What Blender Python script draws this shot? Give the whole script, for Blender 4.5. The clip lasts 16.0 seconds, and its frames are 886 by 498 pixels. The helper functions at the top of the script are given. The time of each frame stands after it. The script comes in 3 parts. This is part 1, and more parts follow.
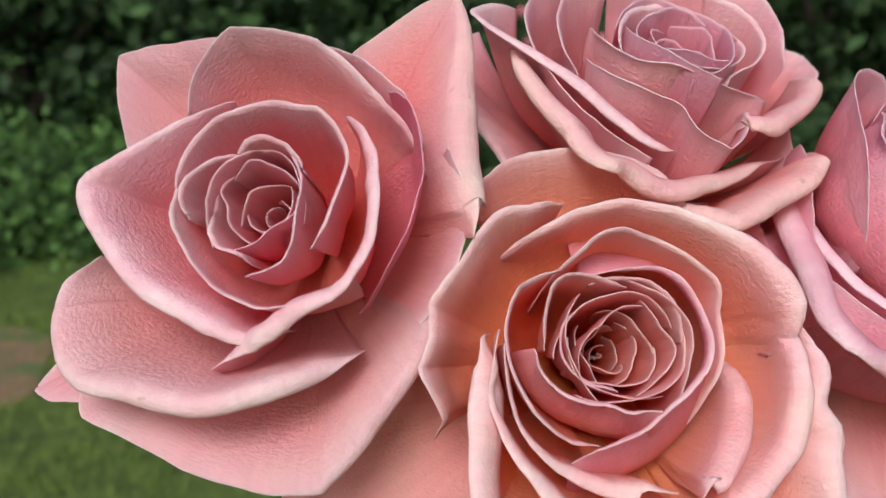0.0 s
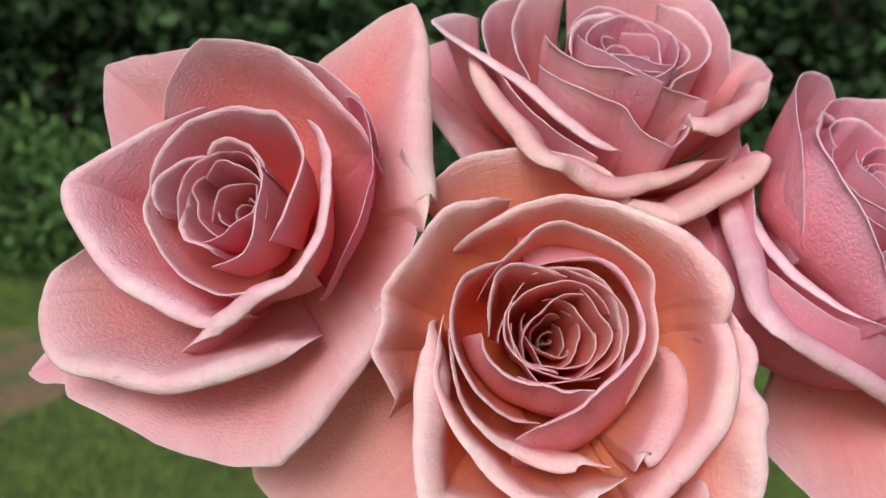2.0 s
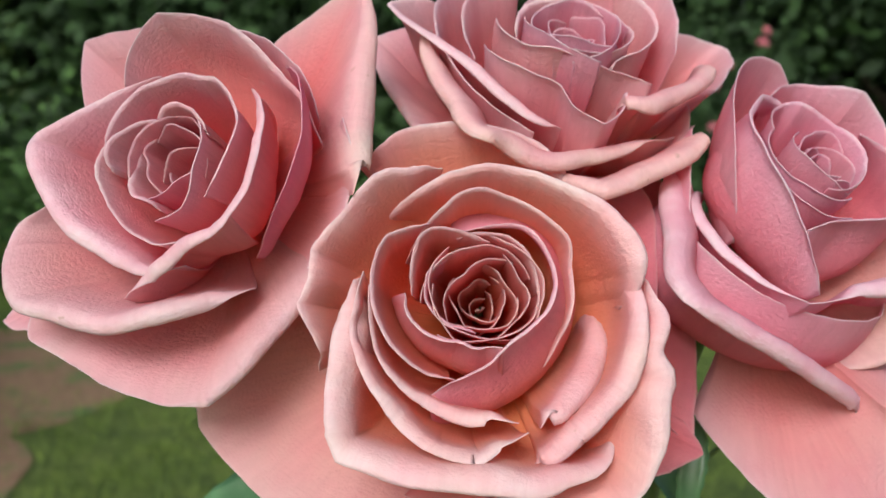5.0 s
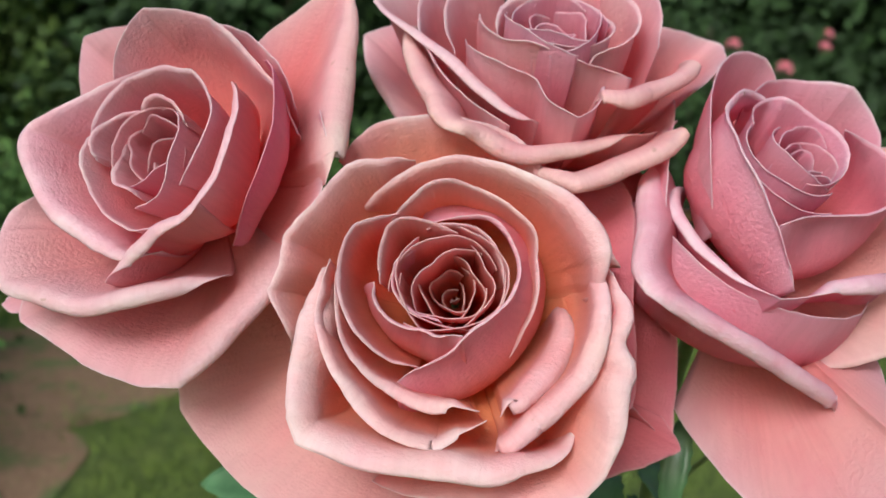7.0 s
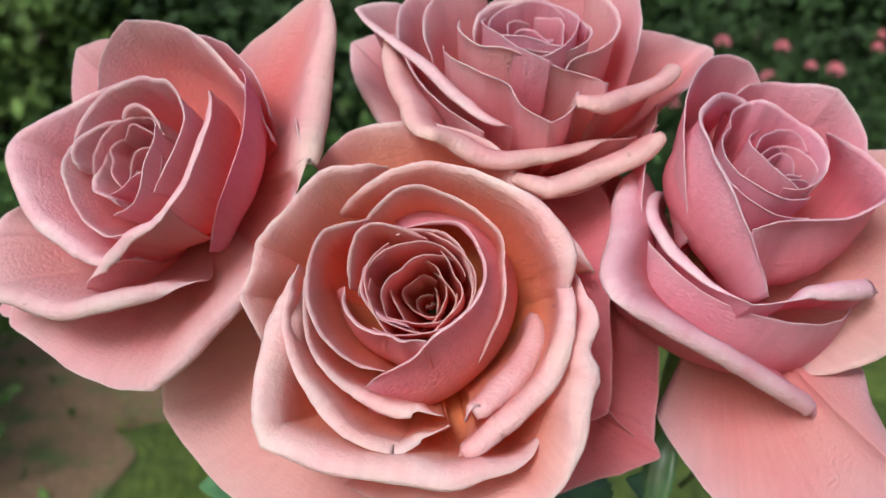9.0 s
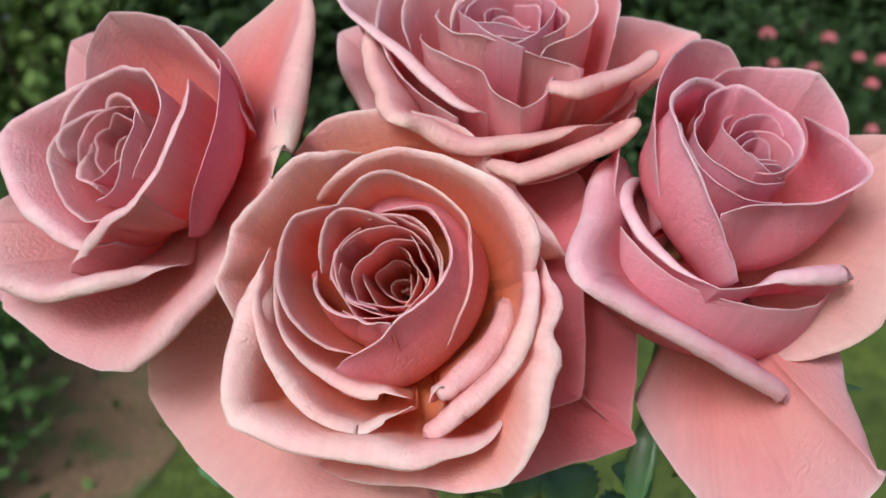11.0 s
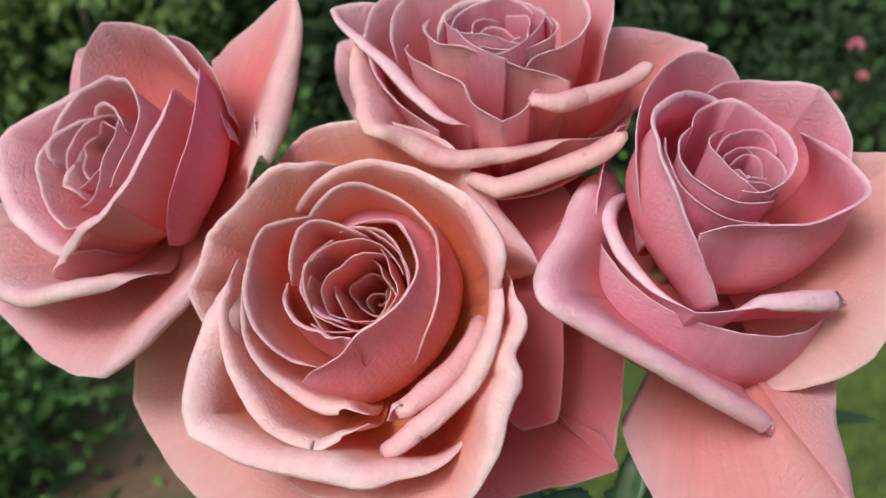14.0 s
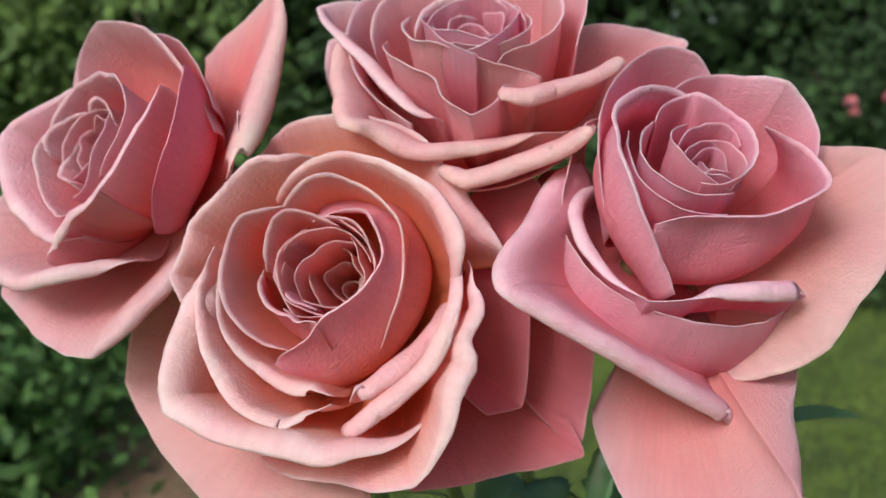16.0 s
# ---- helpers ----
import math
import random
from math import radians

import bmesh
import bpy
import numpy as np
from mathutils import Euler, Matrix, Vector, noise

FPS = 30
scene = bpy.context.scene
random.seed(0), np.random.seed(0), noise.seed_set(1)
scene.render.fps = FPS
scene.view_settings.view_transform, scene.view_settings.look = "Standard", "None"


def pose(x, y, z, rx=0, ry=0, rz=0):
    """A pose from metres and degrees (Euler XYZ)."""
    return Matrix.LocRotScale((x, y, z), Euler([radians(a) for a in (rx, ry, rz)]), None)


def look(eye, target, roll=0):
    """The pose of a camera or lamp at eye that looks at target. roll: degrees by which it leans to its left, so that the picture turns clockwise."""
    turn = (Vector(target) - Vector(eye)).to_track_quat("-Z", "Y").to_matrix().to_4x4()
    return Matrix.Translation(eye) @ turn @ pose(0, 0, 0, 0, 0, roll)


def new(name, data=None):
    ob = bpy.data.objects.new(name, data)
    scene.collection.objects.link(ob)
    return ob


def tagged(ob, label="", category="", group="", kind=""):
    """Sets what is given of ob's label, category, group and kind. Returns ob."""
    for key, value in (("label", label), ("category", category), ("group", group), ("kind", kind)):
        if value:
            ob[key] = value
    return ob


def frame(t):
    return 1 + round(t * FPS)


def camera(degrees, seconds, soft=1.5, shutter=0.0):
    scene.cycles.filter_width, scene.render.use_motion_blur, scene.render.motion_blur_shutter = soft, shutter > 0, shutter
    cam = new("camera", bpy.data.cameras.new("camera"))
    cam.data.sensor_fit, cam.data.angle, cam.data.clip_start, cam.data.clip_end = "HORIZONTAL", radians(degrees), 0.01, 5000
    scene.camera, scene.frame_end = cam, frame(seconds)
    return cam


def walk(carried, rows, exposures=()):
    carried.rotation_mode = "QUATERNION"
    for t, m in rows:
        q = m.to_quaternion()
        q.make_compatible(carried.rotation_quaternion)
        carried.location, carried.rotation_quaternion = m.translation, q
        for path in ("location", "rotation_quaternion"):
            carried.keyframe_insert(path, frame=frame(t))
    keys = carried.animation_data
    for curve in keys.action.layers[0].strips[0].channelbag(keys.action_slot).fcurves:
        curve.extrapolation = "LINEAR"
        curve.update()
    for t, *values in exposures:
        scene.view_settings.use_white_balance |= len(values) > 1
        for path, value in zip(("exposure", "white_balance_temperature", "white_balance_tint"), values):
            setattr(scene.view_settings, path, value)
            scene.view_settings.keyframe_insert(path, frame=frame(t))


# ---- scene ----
cam = camera(52.2, 16.0)
METRES, EYE, TILT, LEAN, TURN = 0.25, 1.3, -12.0, 0.0, 0.0
ROWS = [
    (0.0, 0.0, 0.0, 0.0, -0.0, -0.0, -0.0),
    (0.5, 0.0306, -0.0193, -0.0001, 0.34, 0.0, 0.14),
    (1.0, 0.0593, -0.0526, -0.0056, 0.79, 0.05, 0.23),
    (1.5, 0.0717, -0.0668, -0.0135, 1.31, 0.14, 0.25),
    (2.0, 0.0994, -0.0881, -0.0157, 1.85, 0.28, 0.17),
    (2.5, 0.1289, -0.1008, -0.0256, 2.43, 0.56, 0.04),
    (3.0, 0.172, -0.1158, -0.0374, 3.17, 0.9, -0.24),
    (3.5, 0.2056, -0.1246, -0.0526, 3.85, 1.08, -0.54),
    (4.0, 0.2363, -0.1359, -0.0655, 4.71, 1.2, -0.92),
    (6.5, 0.3988, -0.1343, -0.1073, 9.2, 1.48, -2.39),
    (7.0, 0.4261, -0.1364, -0.1034, 10.1, 1.51, -2.53),
    (7.5, 0.45, -0.1324, -0.1062, 10.92, 1.51, -2.6),
    (8.0, 0.4836, -0.1154, -0.1109, 11.76, 1.62, -2.61),
    (8.5, 0.5121, -0.1181, -0.1014, 12.47, 1.67, -2.57),
    (9.0, 0.5365, -0.1219, -0.0994, 13.2, 1.75, -2.52),
    (11.5, 0.6678, -0.0991, -0.1167, 16.8, 1.38, -2.8),
    (12.0, 0.6918, -0.086, -0.1188, 17.63, 1.51, -3.07),
    (12.5, 0.7205, -0.0823, -0.1135, 18.43, 1.6, -3.35),
    (13.0, 0.7441, -0.0623, -0.1095, 19.38, 1.6, -3.62),
    (13.5, 0.7559, -0.048, -0.105, 20.09, 1.66, -3.84),
    (14.0, 0.7771, -0.0368, -0.0952, 20.95, 1.73, -4.03),
    (14.5, 0.8086, -0.0348, -0.0885, 21.7, 1.73, -4.17),
    (15.0, 0.8395, -0.0291, -0.0912, 22.49, 1.68, -4.32),
    (15.5, 0.8668, -0.0295, -0.1022, 23.12, 1.88, -4.46),
    (16.0, 0.9, -0.0301, -0.1054, 23.99, 1.6, -4.61),
]
walk(cam, [(t, pose(0, 0, EYE, TILT, LEAN, TURN) @ pose(METRES * x, METRES * y, METRES * z, 90 + pitch, roll, yaw)) for t, x, y, z, yaw, pitch, roll in ROWS])

cam.data.dof.use_dof = True
cam.data.dof.focus_distance = 0.29
cam.data.dof.aperture_fstop = 12.0

# ---- world and light: bright overcast sky ----
world = bpy.data.worlds.new("sky")
scene.world = world
world.use_nodes = True
wn = world.node_tree.nodes
sky = wn.new("ShaderNodeTexSky")
sky.sky_type = "NISHITA"
sky.sun_disc = False
sky.sun_elevation = radians(37)
sky.sun_rotation = radians(191)
sky.air_density, sky.dust_density = 1.0, 4.0
world.node_tree.links.new(sky.outputs[0], wn["Background"].inputs[0])
wn["Background"].inputs[1].default_value = 0.12
sun_data = bpy.data.lights.new("sun", "SUN")
sun_data.energy, sun_data.angle, sun_data.color = 2.55, radians(24), (0.955, 0.92, 1.0)
sun = new("sun", sun_data)
sun.matrix_world = look((-0.9, -4.8, 3.9), (0, 0, 0))
scene.view_settings.exposure = 0.0


# ---- materials ----
def material(name):
    m = bpy.data.materials.new(name)
    m.use_nodes = True
    return m, m.node_tree.nodes, m.node_tree.links, m.node_tree.nodes["Principled BSDF"]


def ramp(nodes, stops):
    n = nodes.new("ShaderNodeValToRGB")
    e = n.color_ramp.elements
    while len(e) < len(stops):
        e.new(0.5)
    for k, (p, c) in zip(e, stops):
        k.position, k.color = p, (*c, 1)
    return n


def noise_node(nodes, links, vec, scale, detail=4.0, rough=0.55):
    n = nodes.new("ShaderNodeTexNoise")
    n.inputs["Scale"].default_value, n.inputs["Detail"].default_value = scale, detail
    n.inputs["Roughness"].default_value = rough
    if vec:
        links.new(vec, n.inputs["Vector"])
    return n


def blend(nodes, links, kind, fac, a, b):
    n = nodes.new("ShaderNodeMix")
    n.data_type, n.blend_type = "RGBA", kind
    for sock, v in ((n.inputs[0], fac), (n.inputs[6], a), (n.inputs[7], b)):
        if isinstance(v, (int, float)):
            sock.default_value = v
        elif isinstance(v, tuple):
            sock.default_value = (*v, 1)
        else:
            links.new(v, sock)
    return n.outputs[2]


def petal_material(name, claw, heart, blade, rim, edge, worn=0.72):
    """Pigment runs from the claw (base) to a pale rim, with bounced red light painted into the base and highlights into
    the rim; fine veins, crinkles and a few brown flecks.
    """
    m, nodes, links, bsdf = material(name)
    uv = nodes.new("ShaderNodeTexCoord")
    sep = nodes.new("ShaderNodeSeparateXYZ")
    links.new(uv.outputs["UV"], sep.inputs[0])
    info = nodes.new("ShaderNodeObjectInfo")
    wob = noise_node(nodes, links, uv.outputs["Object"], 55, 3)
    add = nodes.new("ShaderNodeMath")
    add.operation = "MULTIPLY_ADD"
    links.new(wob.outputs[0], add.inputs[0])
    add.inputs[1].default_value = 0.10
    links.new(sep.outputs["Y"], add.inputs[2])
    sub = nodes.new("ShaderNodeMath")
    sub.operation = "SUBTRACT"
    links.new(add.outputs[0], sub.inputs[0])
    sub.inputs[1].default_value = 0.05
    # pigment plus painted light: red crevice glow low down, highlight at the edge
    pig_glow = ramp(nodes, [(0.0, claw), (0.36, heart), (0.72, blade), (0.93, rim), (0.995, edge)])
    links.new(sub.outputs[0], pig_glow.inputs[0])
    # veins fan along the petal
    mapv = nodes.new("ShaderNodeMapping")
    mapv.inputs["Scale"].default_value = (46, 3.0, 1)
    links.new(uv.outputs["UV"], mapv.inputs[0])
    vein = noise_node(nodes, links, mapv.outputs[0], 1.0, 5, 0.6)
    vr = ramp(nodes, [(0.3, (0.95, 0.91, 0.91)), (0.7, (1.02, 1.02, 1.02))])
    links.new(vein.outputs[0], vr.inputs[0])
    c = blend(nodes, links, "MULTIPLY", 0.9, pig_glow.outputs[0], vr.outputs[0])
    # soft blotches of pink
    blot = noise_node(nodes, links, uv.outputs["Object"], 32, 3)
    br = ramp(nodes, [(0.35, (1.0, 0.86, 0.90)), (0.65, (1.0, 1.04, 1.0))])
    links.new(blot.outputs[0], br.inputs[0])
    c = blend(nodes, links, "MULTIPLY", 0.8, c, br.outputs[0])
    # brown, dried flecks at the margin
    fl = noise_node(nodes, links, uv.outputs["Object"], 85, 3)
    fr = ramp(nodes, [(worn, (0, 0, 0)), (worn + 0.06, (1, 1, 1))])
    links.new(fl.outputs[0], fr.inputs[0])
    er = ramp(nodes, [(0.90, (0, 0, 0)), (0.98, (0.85, 0.85, 0.85))])
    links.new(sep.outputs["Y"], er.inputs[0])
    mask = blend(nodes, links, "MULTIPLY", 1.0, fr.outputs[0], er.outputs[0])
    c = blend(nodes, links, "MIX", mask, c, (0.44, 0.26, 0.11))
    hue = nodes.new("ShaderNodeHueSaturation")
    mr = nodes.new("ShaderNodeMapRange")
    links.new(info.outputs["Random"], mr.inputs[0])
    mr.inputs[3].default_value, mr.inputs[4].default_value = 0.493, 0.507
    links.new(mr.outputs[0], hue.inputs["Hue"])
    links.new(c, hue.inputs["Color"])
    links.new(hue.outputs[0], bsdf.inputs["Base Color"])
    bsdf.inputs["Roughness"].default_value = 0.42
    bsdf.inputs["Specular IOR Level"].default_value = 0.45
    bsdf.inputs["Sheen Weight"].default_value = 0.0
    # crinkled skin
    mapc = nodes.new("ShaderNodeMapping")
    mapc.inputs["Scale"].default_value = (58, 52, 1)
    links.new(uv.outputs["UV"], mapc.inputs[0])
    fine = noise_node(nodes, links, mapc.outputs[0], 1.0, 4, 0.6)
    cell = noise_node(nodes, links, uv.outputs["Object"], 700, 3, 0.6)
    mixh = nodes.new("ShaderNodeMath")
    mixh.operation = "ADD"
    links.new(fine.outputs[0], mixh.inputs[0])
    links.new(cell.outputs[0], mixh.inputs[1])
    bump = nodes.new("ShaderNodeBump")
    bump.inputs["Strength"].default_value = 0.6
    bump.inputs["Distance"].default_value = 0.0013
    links.new(mixh.outputs[0], bump.inputs["Height"])
    links.new(bump.outputs[0], bsdf.inputs["Normal"])
    tr = nodes.new("ShaderNodeBsdfTranslucent")
    # light that has passed through the blade is deeper in colour
    links.new(blend(nodes, links, "MULTIPLY", 0.45, hue.outputs[0], hue.outputs[0]), tr.inputs["Color"])
    mix = nodes.new("ShaderNodeMixShader")
    mix.inputs[0].default_value = 0.48
    links.new(bsdf.outputs[0], mix.inputs[1])
    links.new(tr.outputs[0], mix.inputs[2])
    links.new(mix.outputs[0], nodes["Material Output"].inputs[0])
    return m


PEACH = petal_material("peach_petal", (0.95, 0.26, 0.06), (0.95, 0.37, 0.19), (0.95, 0.50, 0.41), (0.95, 0.66, 0.65), (0.97, 0.86, 0.86))
# heart petals: shade and red bounced light of the deep cup put into colour
PEACH_HEART_SHADE = petal_material("peach_shaded_heart_petal", (0.80, 0.06, 0.04), (0.94, 0.24, 0.17), (0.95, 0.45, 0.41), (0.95, 0.62, 0.62), (0.97, 0.83, 0.80))
ROSY = petal_material("rosy_peach_petal", (0.95, 0.27, 0.07), (0.95, 0.33, 0.21), (0.94, 0.41, 0.46), (0.94, 0.54, 0.63), (0.97, 0.85, 0.87))
SALMON = petal_material("salmon_petal", (0.93, 0.20, 0.14), (0.94, 0.35, 0.34), (0.94, 0.53, 0.57), (0.94, 0.68, 0.73), (0.97, 0.87, 0.89))
# salmon heart likewise: its lower colours carry the red shade between petals
SALMON_HEART_SHADE = petal_material("salmon_shaded_heart_petal", (0.80, 0.06, 0.06), (0.94, 0.22, 0.26), (0.95, 0.45, 0.52), (0.95, 0.62, 0.68), (0.97, 0.83, 0.85))
OUTER = petal_material("outer_petal", (0.88, 0.28, 0.24), (0.88, 0.41, 0.41), (0.88, 0.54, 0.57), (0.89, 0.63, 0.67), (0.94, 0.82, 0.84))
CREAM = petal_material("creamy_outer_petal", (0.87, 0.36, 0.28), (0.87, 0.47, 0.43), (0.87, 0.57, 0.55), (0.88, 0.64, 0.62), (0.92, 0.77, 0.73))
WORN = petal_material("worn_salmon_petal", (0.93, 0.20, 0.14), (0.94, 0.35, 0.32), (0.94, 0.53, 0.53), (0.94, 0.67, 0.67), (0.96, 0.84, 0.79), 0.68)
PINK = petal_material("pink_petal", (0.94, 0.24, 0.20), (0.93, 0.31, 0.37), (0.93, 0.46, 0.57), (0.93, 0.59, 0.71), (0.97, 0.85, 0.90))
HOT = petal_material("bright_pink_petal", (0.93, 0.28, 0.24), (0.92, 0.34, 0.40), (0.92, 0.41, 0.53), (0.92, 0.37, 0.54), (0.94, 0.62, 0.70))
DEEP = petal_material("deep_pink_petal", (0.85, 0.17, 0.15), (0.86, 0.22, 0.23), (0.87, 0.29, 0.32), (0.88, 0.36, 0.41), (0.92, 0.56, 0.60))


def plain_leafy(name, dark, light, scale, rough=0.5, island=True):
    m, nodes, links, bsdf = material(name)
    tc = nodes.new("ShaderNodeTexCoord")
    n = noise_node(nodes, links, tc.outputs["Object"], scale, 4)
    r = ramp(nodes, [(0.3, dark), (0.7, light)])
    links.new(n.outputs[0], r.inputs[0])
    out = r.outputs[0]
    if island:
        g = nodes.new("ShaderNodeNewGeometry")
        r2 = ramp(nodes, [(0.0, (0.55, 0.6, 0.5)), (1.0, (1.4, 1.35, 1.1))])
        links.new(g.outputs["Random Per Island"], r2.inputs[0])
        out = blend(nodes, links, "MULTIPLY", 1.0, out, r2.outputs[0])
    links.new(out, bsdf.inputs["Base Color"])
    bsdf.inputs["Roughness"].default_value = rough
    return m


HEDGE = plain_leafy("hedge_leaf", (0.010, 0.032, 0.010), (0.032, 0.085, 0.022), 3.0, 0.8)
# lit copy of the hedge leaf: stronger light on the left put into its colour
HEDGE_LIT = plain_leafy("lit_hedge_leaf", (0.055, 0.12, 0.03), (0.12, 0.21, 0.055), 2.0, 0.8)
FERN = plain_leafy("light_leaf", (0.035, 0.10, 0.022), (0.08, 0.18, 0.045), 3.0, 0.75)
BARK = plain_leafy("bark", (0.03, 0.024, 0.016), (0.07, 0.055, 0.04), 30.0, 0.9, False)
ROSE_LEAF = plain_leafy("rose_leaf", (0.045, 0.13, 0.05), (0.10, 0.24, 0.10), 60.0, 0.38, False)
STEM = plain_leafy("stem_skin", (0.09, 0.15, 0.05), (0.17, 0.22, 0.09), 90.0, 0.45, False)
SEPAL = plain_leafy("sepal_skin", (0.16, 0.20, 0.06), (0.36, 0.26, 0.12), 120.0, 0.55, False)
BLOSSOM = plain_leafy("far_blossom", (0.62, 0.18, 0.30), (0.80, 0.34, 0.45), 30.0, 0.6)


def ground_material():
    m, nodes, links, bsdf = material("lawn")
    tc = nodes.new("ShaderNodeTexCoord")
    fine = noise_node(nodes, links, tc.outputs["Object"], 60, 6, 0.7)
    r = ramp(nodes, [(0.3, (0.075, 0.13, 0.022)), (0.7, (0.16, 0.235, 0.05))])
    links.new(fine.outputs[0], r.inputs[0])
    big = noise_node(nodes, links, tc.outputs["Object"], 1.3, 3)
    rb = ramp(nodes, [(0.35, (0.75, 0.82, 0.7)), (0.65, (1.15, 1.1, 1.0))])
    links.new(big.outputs[0], rb.inputs[0])
    c = blend(nodes, links, "MULTIPLY", 1.0, r.outputs[0], rb.outputs[0])
    links.new(c, bsdf.inputs["Base Color"])
    bsdf.inputs["Roughness"].default_value = 0.9
    mid = noise_node(nodes, links, tc.outputs["Object"], 9, 4, 0.6)
    rm = ramp(nodes, [(0.38, (0.62, 0.70, 0.55)), (0.62, (1.25, 1.2, 1.15))])
    links.new(mid.outputs[0], rm.inputs[0])
    c = blend(nodes, links, "MULTIPLY", 1.0, c, rm.outputs[0])
    links.new(c, bsdf.inputs["Base Color"])
    b = nodes.new("ShaderNodeBump")
    b.inputs["Distance"].default_value = 0.03
    links.new(fine.outputs[0], b.inputs["Height"])
    links.new(b.outputs[0], bsdf.inputs["Normal"])
    return m


def soil_material():
    m, nodes, links, bsdf = material("bare_soil")
    tc = nodes.new("ShaderNodeTexCoord")
    fine = noise_node(nodes, links, tc.outputs["Object"], 40, 6, 0.7)
    r = ramp(nodes, [(0.3, (0.14, 0.085, 0.045)), (0.7, (0.26, 0.175, 0.10))])
    links.new(fine.outputs[0], r.inputs[0])
    mid = noise_node(nodes, links, tc.outputs["Object"], 4, 4, 0.6)
    rm = ramp(nodes, [(0.50, (0, 0, 0)), (0.64, (1, 1, 1))])
    links.new(mid.outputs[0], rm.inputs[0])
    c = blend(nodes, links, "MIX", rm.outputs[0], r.outputs[0], (0.07, 0.13, 0.035))
    links.new(c, bsdf.inputs["Base Color"])
    bsdf.inputs["Roughness"].default_value = 0.95
    return m


GRASS = plain_leafy("grass_blade", (0.07, 0.13, 0.02), (0.16, 0.25, 0.05), 2.0, 0.7)
LAWN, SOIL = ground_material(), soil_material()


# ---- building helpers ----
def part(name, bm, mat, parent=None, label="", smooth=True, matrix=None):
    me = bpy.data.meshes.new(name)
    bm.to_mesh(me)
    bm.free()
    if smooth:
        me.polygons.foreach_set("use_smooth", [True] * len(me.polygons))
    me.materials.append(mat)
    ob = new(name, me)
    if matrix:
        ob.matrix_basis = matrix
    ob.parent = parent
    if label:
        tagged(ob, label)
    return ob


def spline(values, n, corners=()):
    """n samples of a smooth curve through the values (cubic Hermite); it turns sharply at the corners."""
    v = np.array(values, float)
    m = np.gradient(v)
    for c in corners:
        m[c] *= 0.08
    x = np.linspace(0, len(v) - 1, n)
    i = np.clip(x.astype(int), 0, len(v) - 2)
    f = x - i
    return ((2 * f ** 3 - 3 * f ** 2 + 1) * v[i] + (f ** 3 - 2 * f ** 2 + f) * m[i]
            + (3 * f ** 2 - 2 * f ** 3) * v[i + 1] + (f ** 3 - f ** 2) * m[i + 1])


def steps(values, n):
    """n samples between the values, eased straight."""
    if isinstance(values, (int, float)):
        return np.full(n, float(values))
    return np.interp(np.linspace(0, len(values) - 1, n), np.arange(len(values)), values)


petal_count = [0]


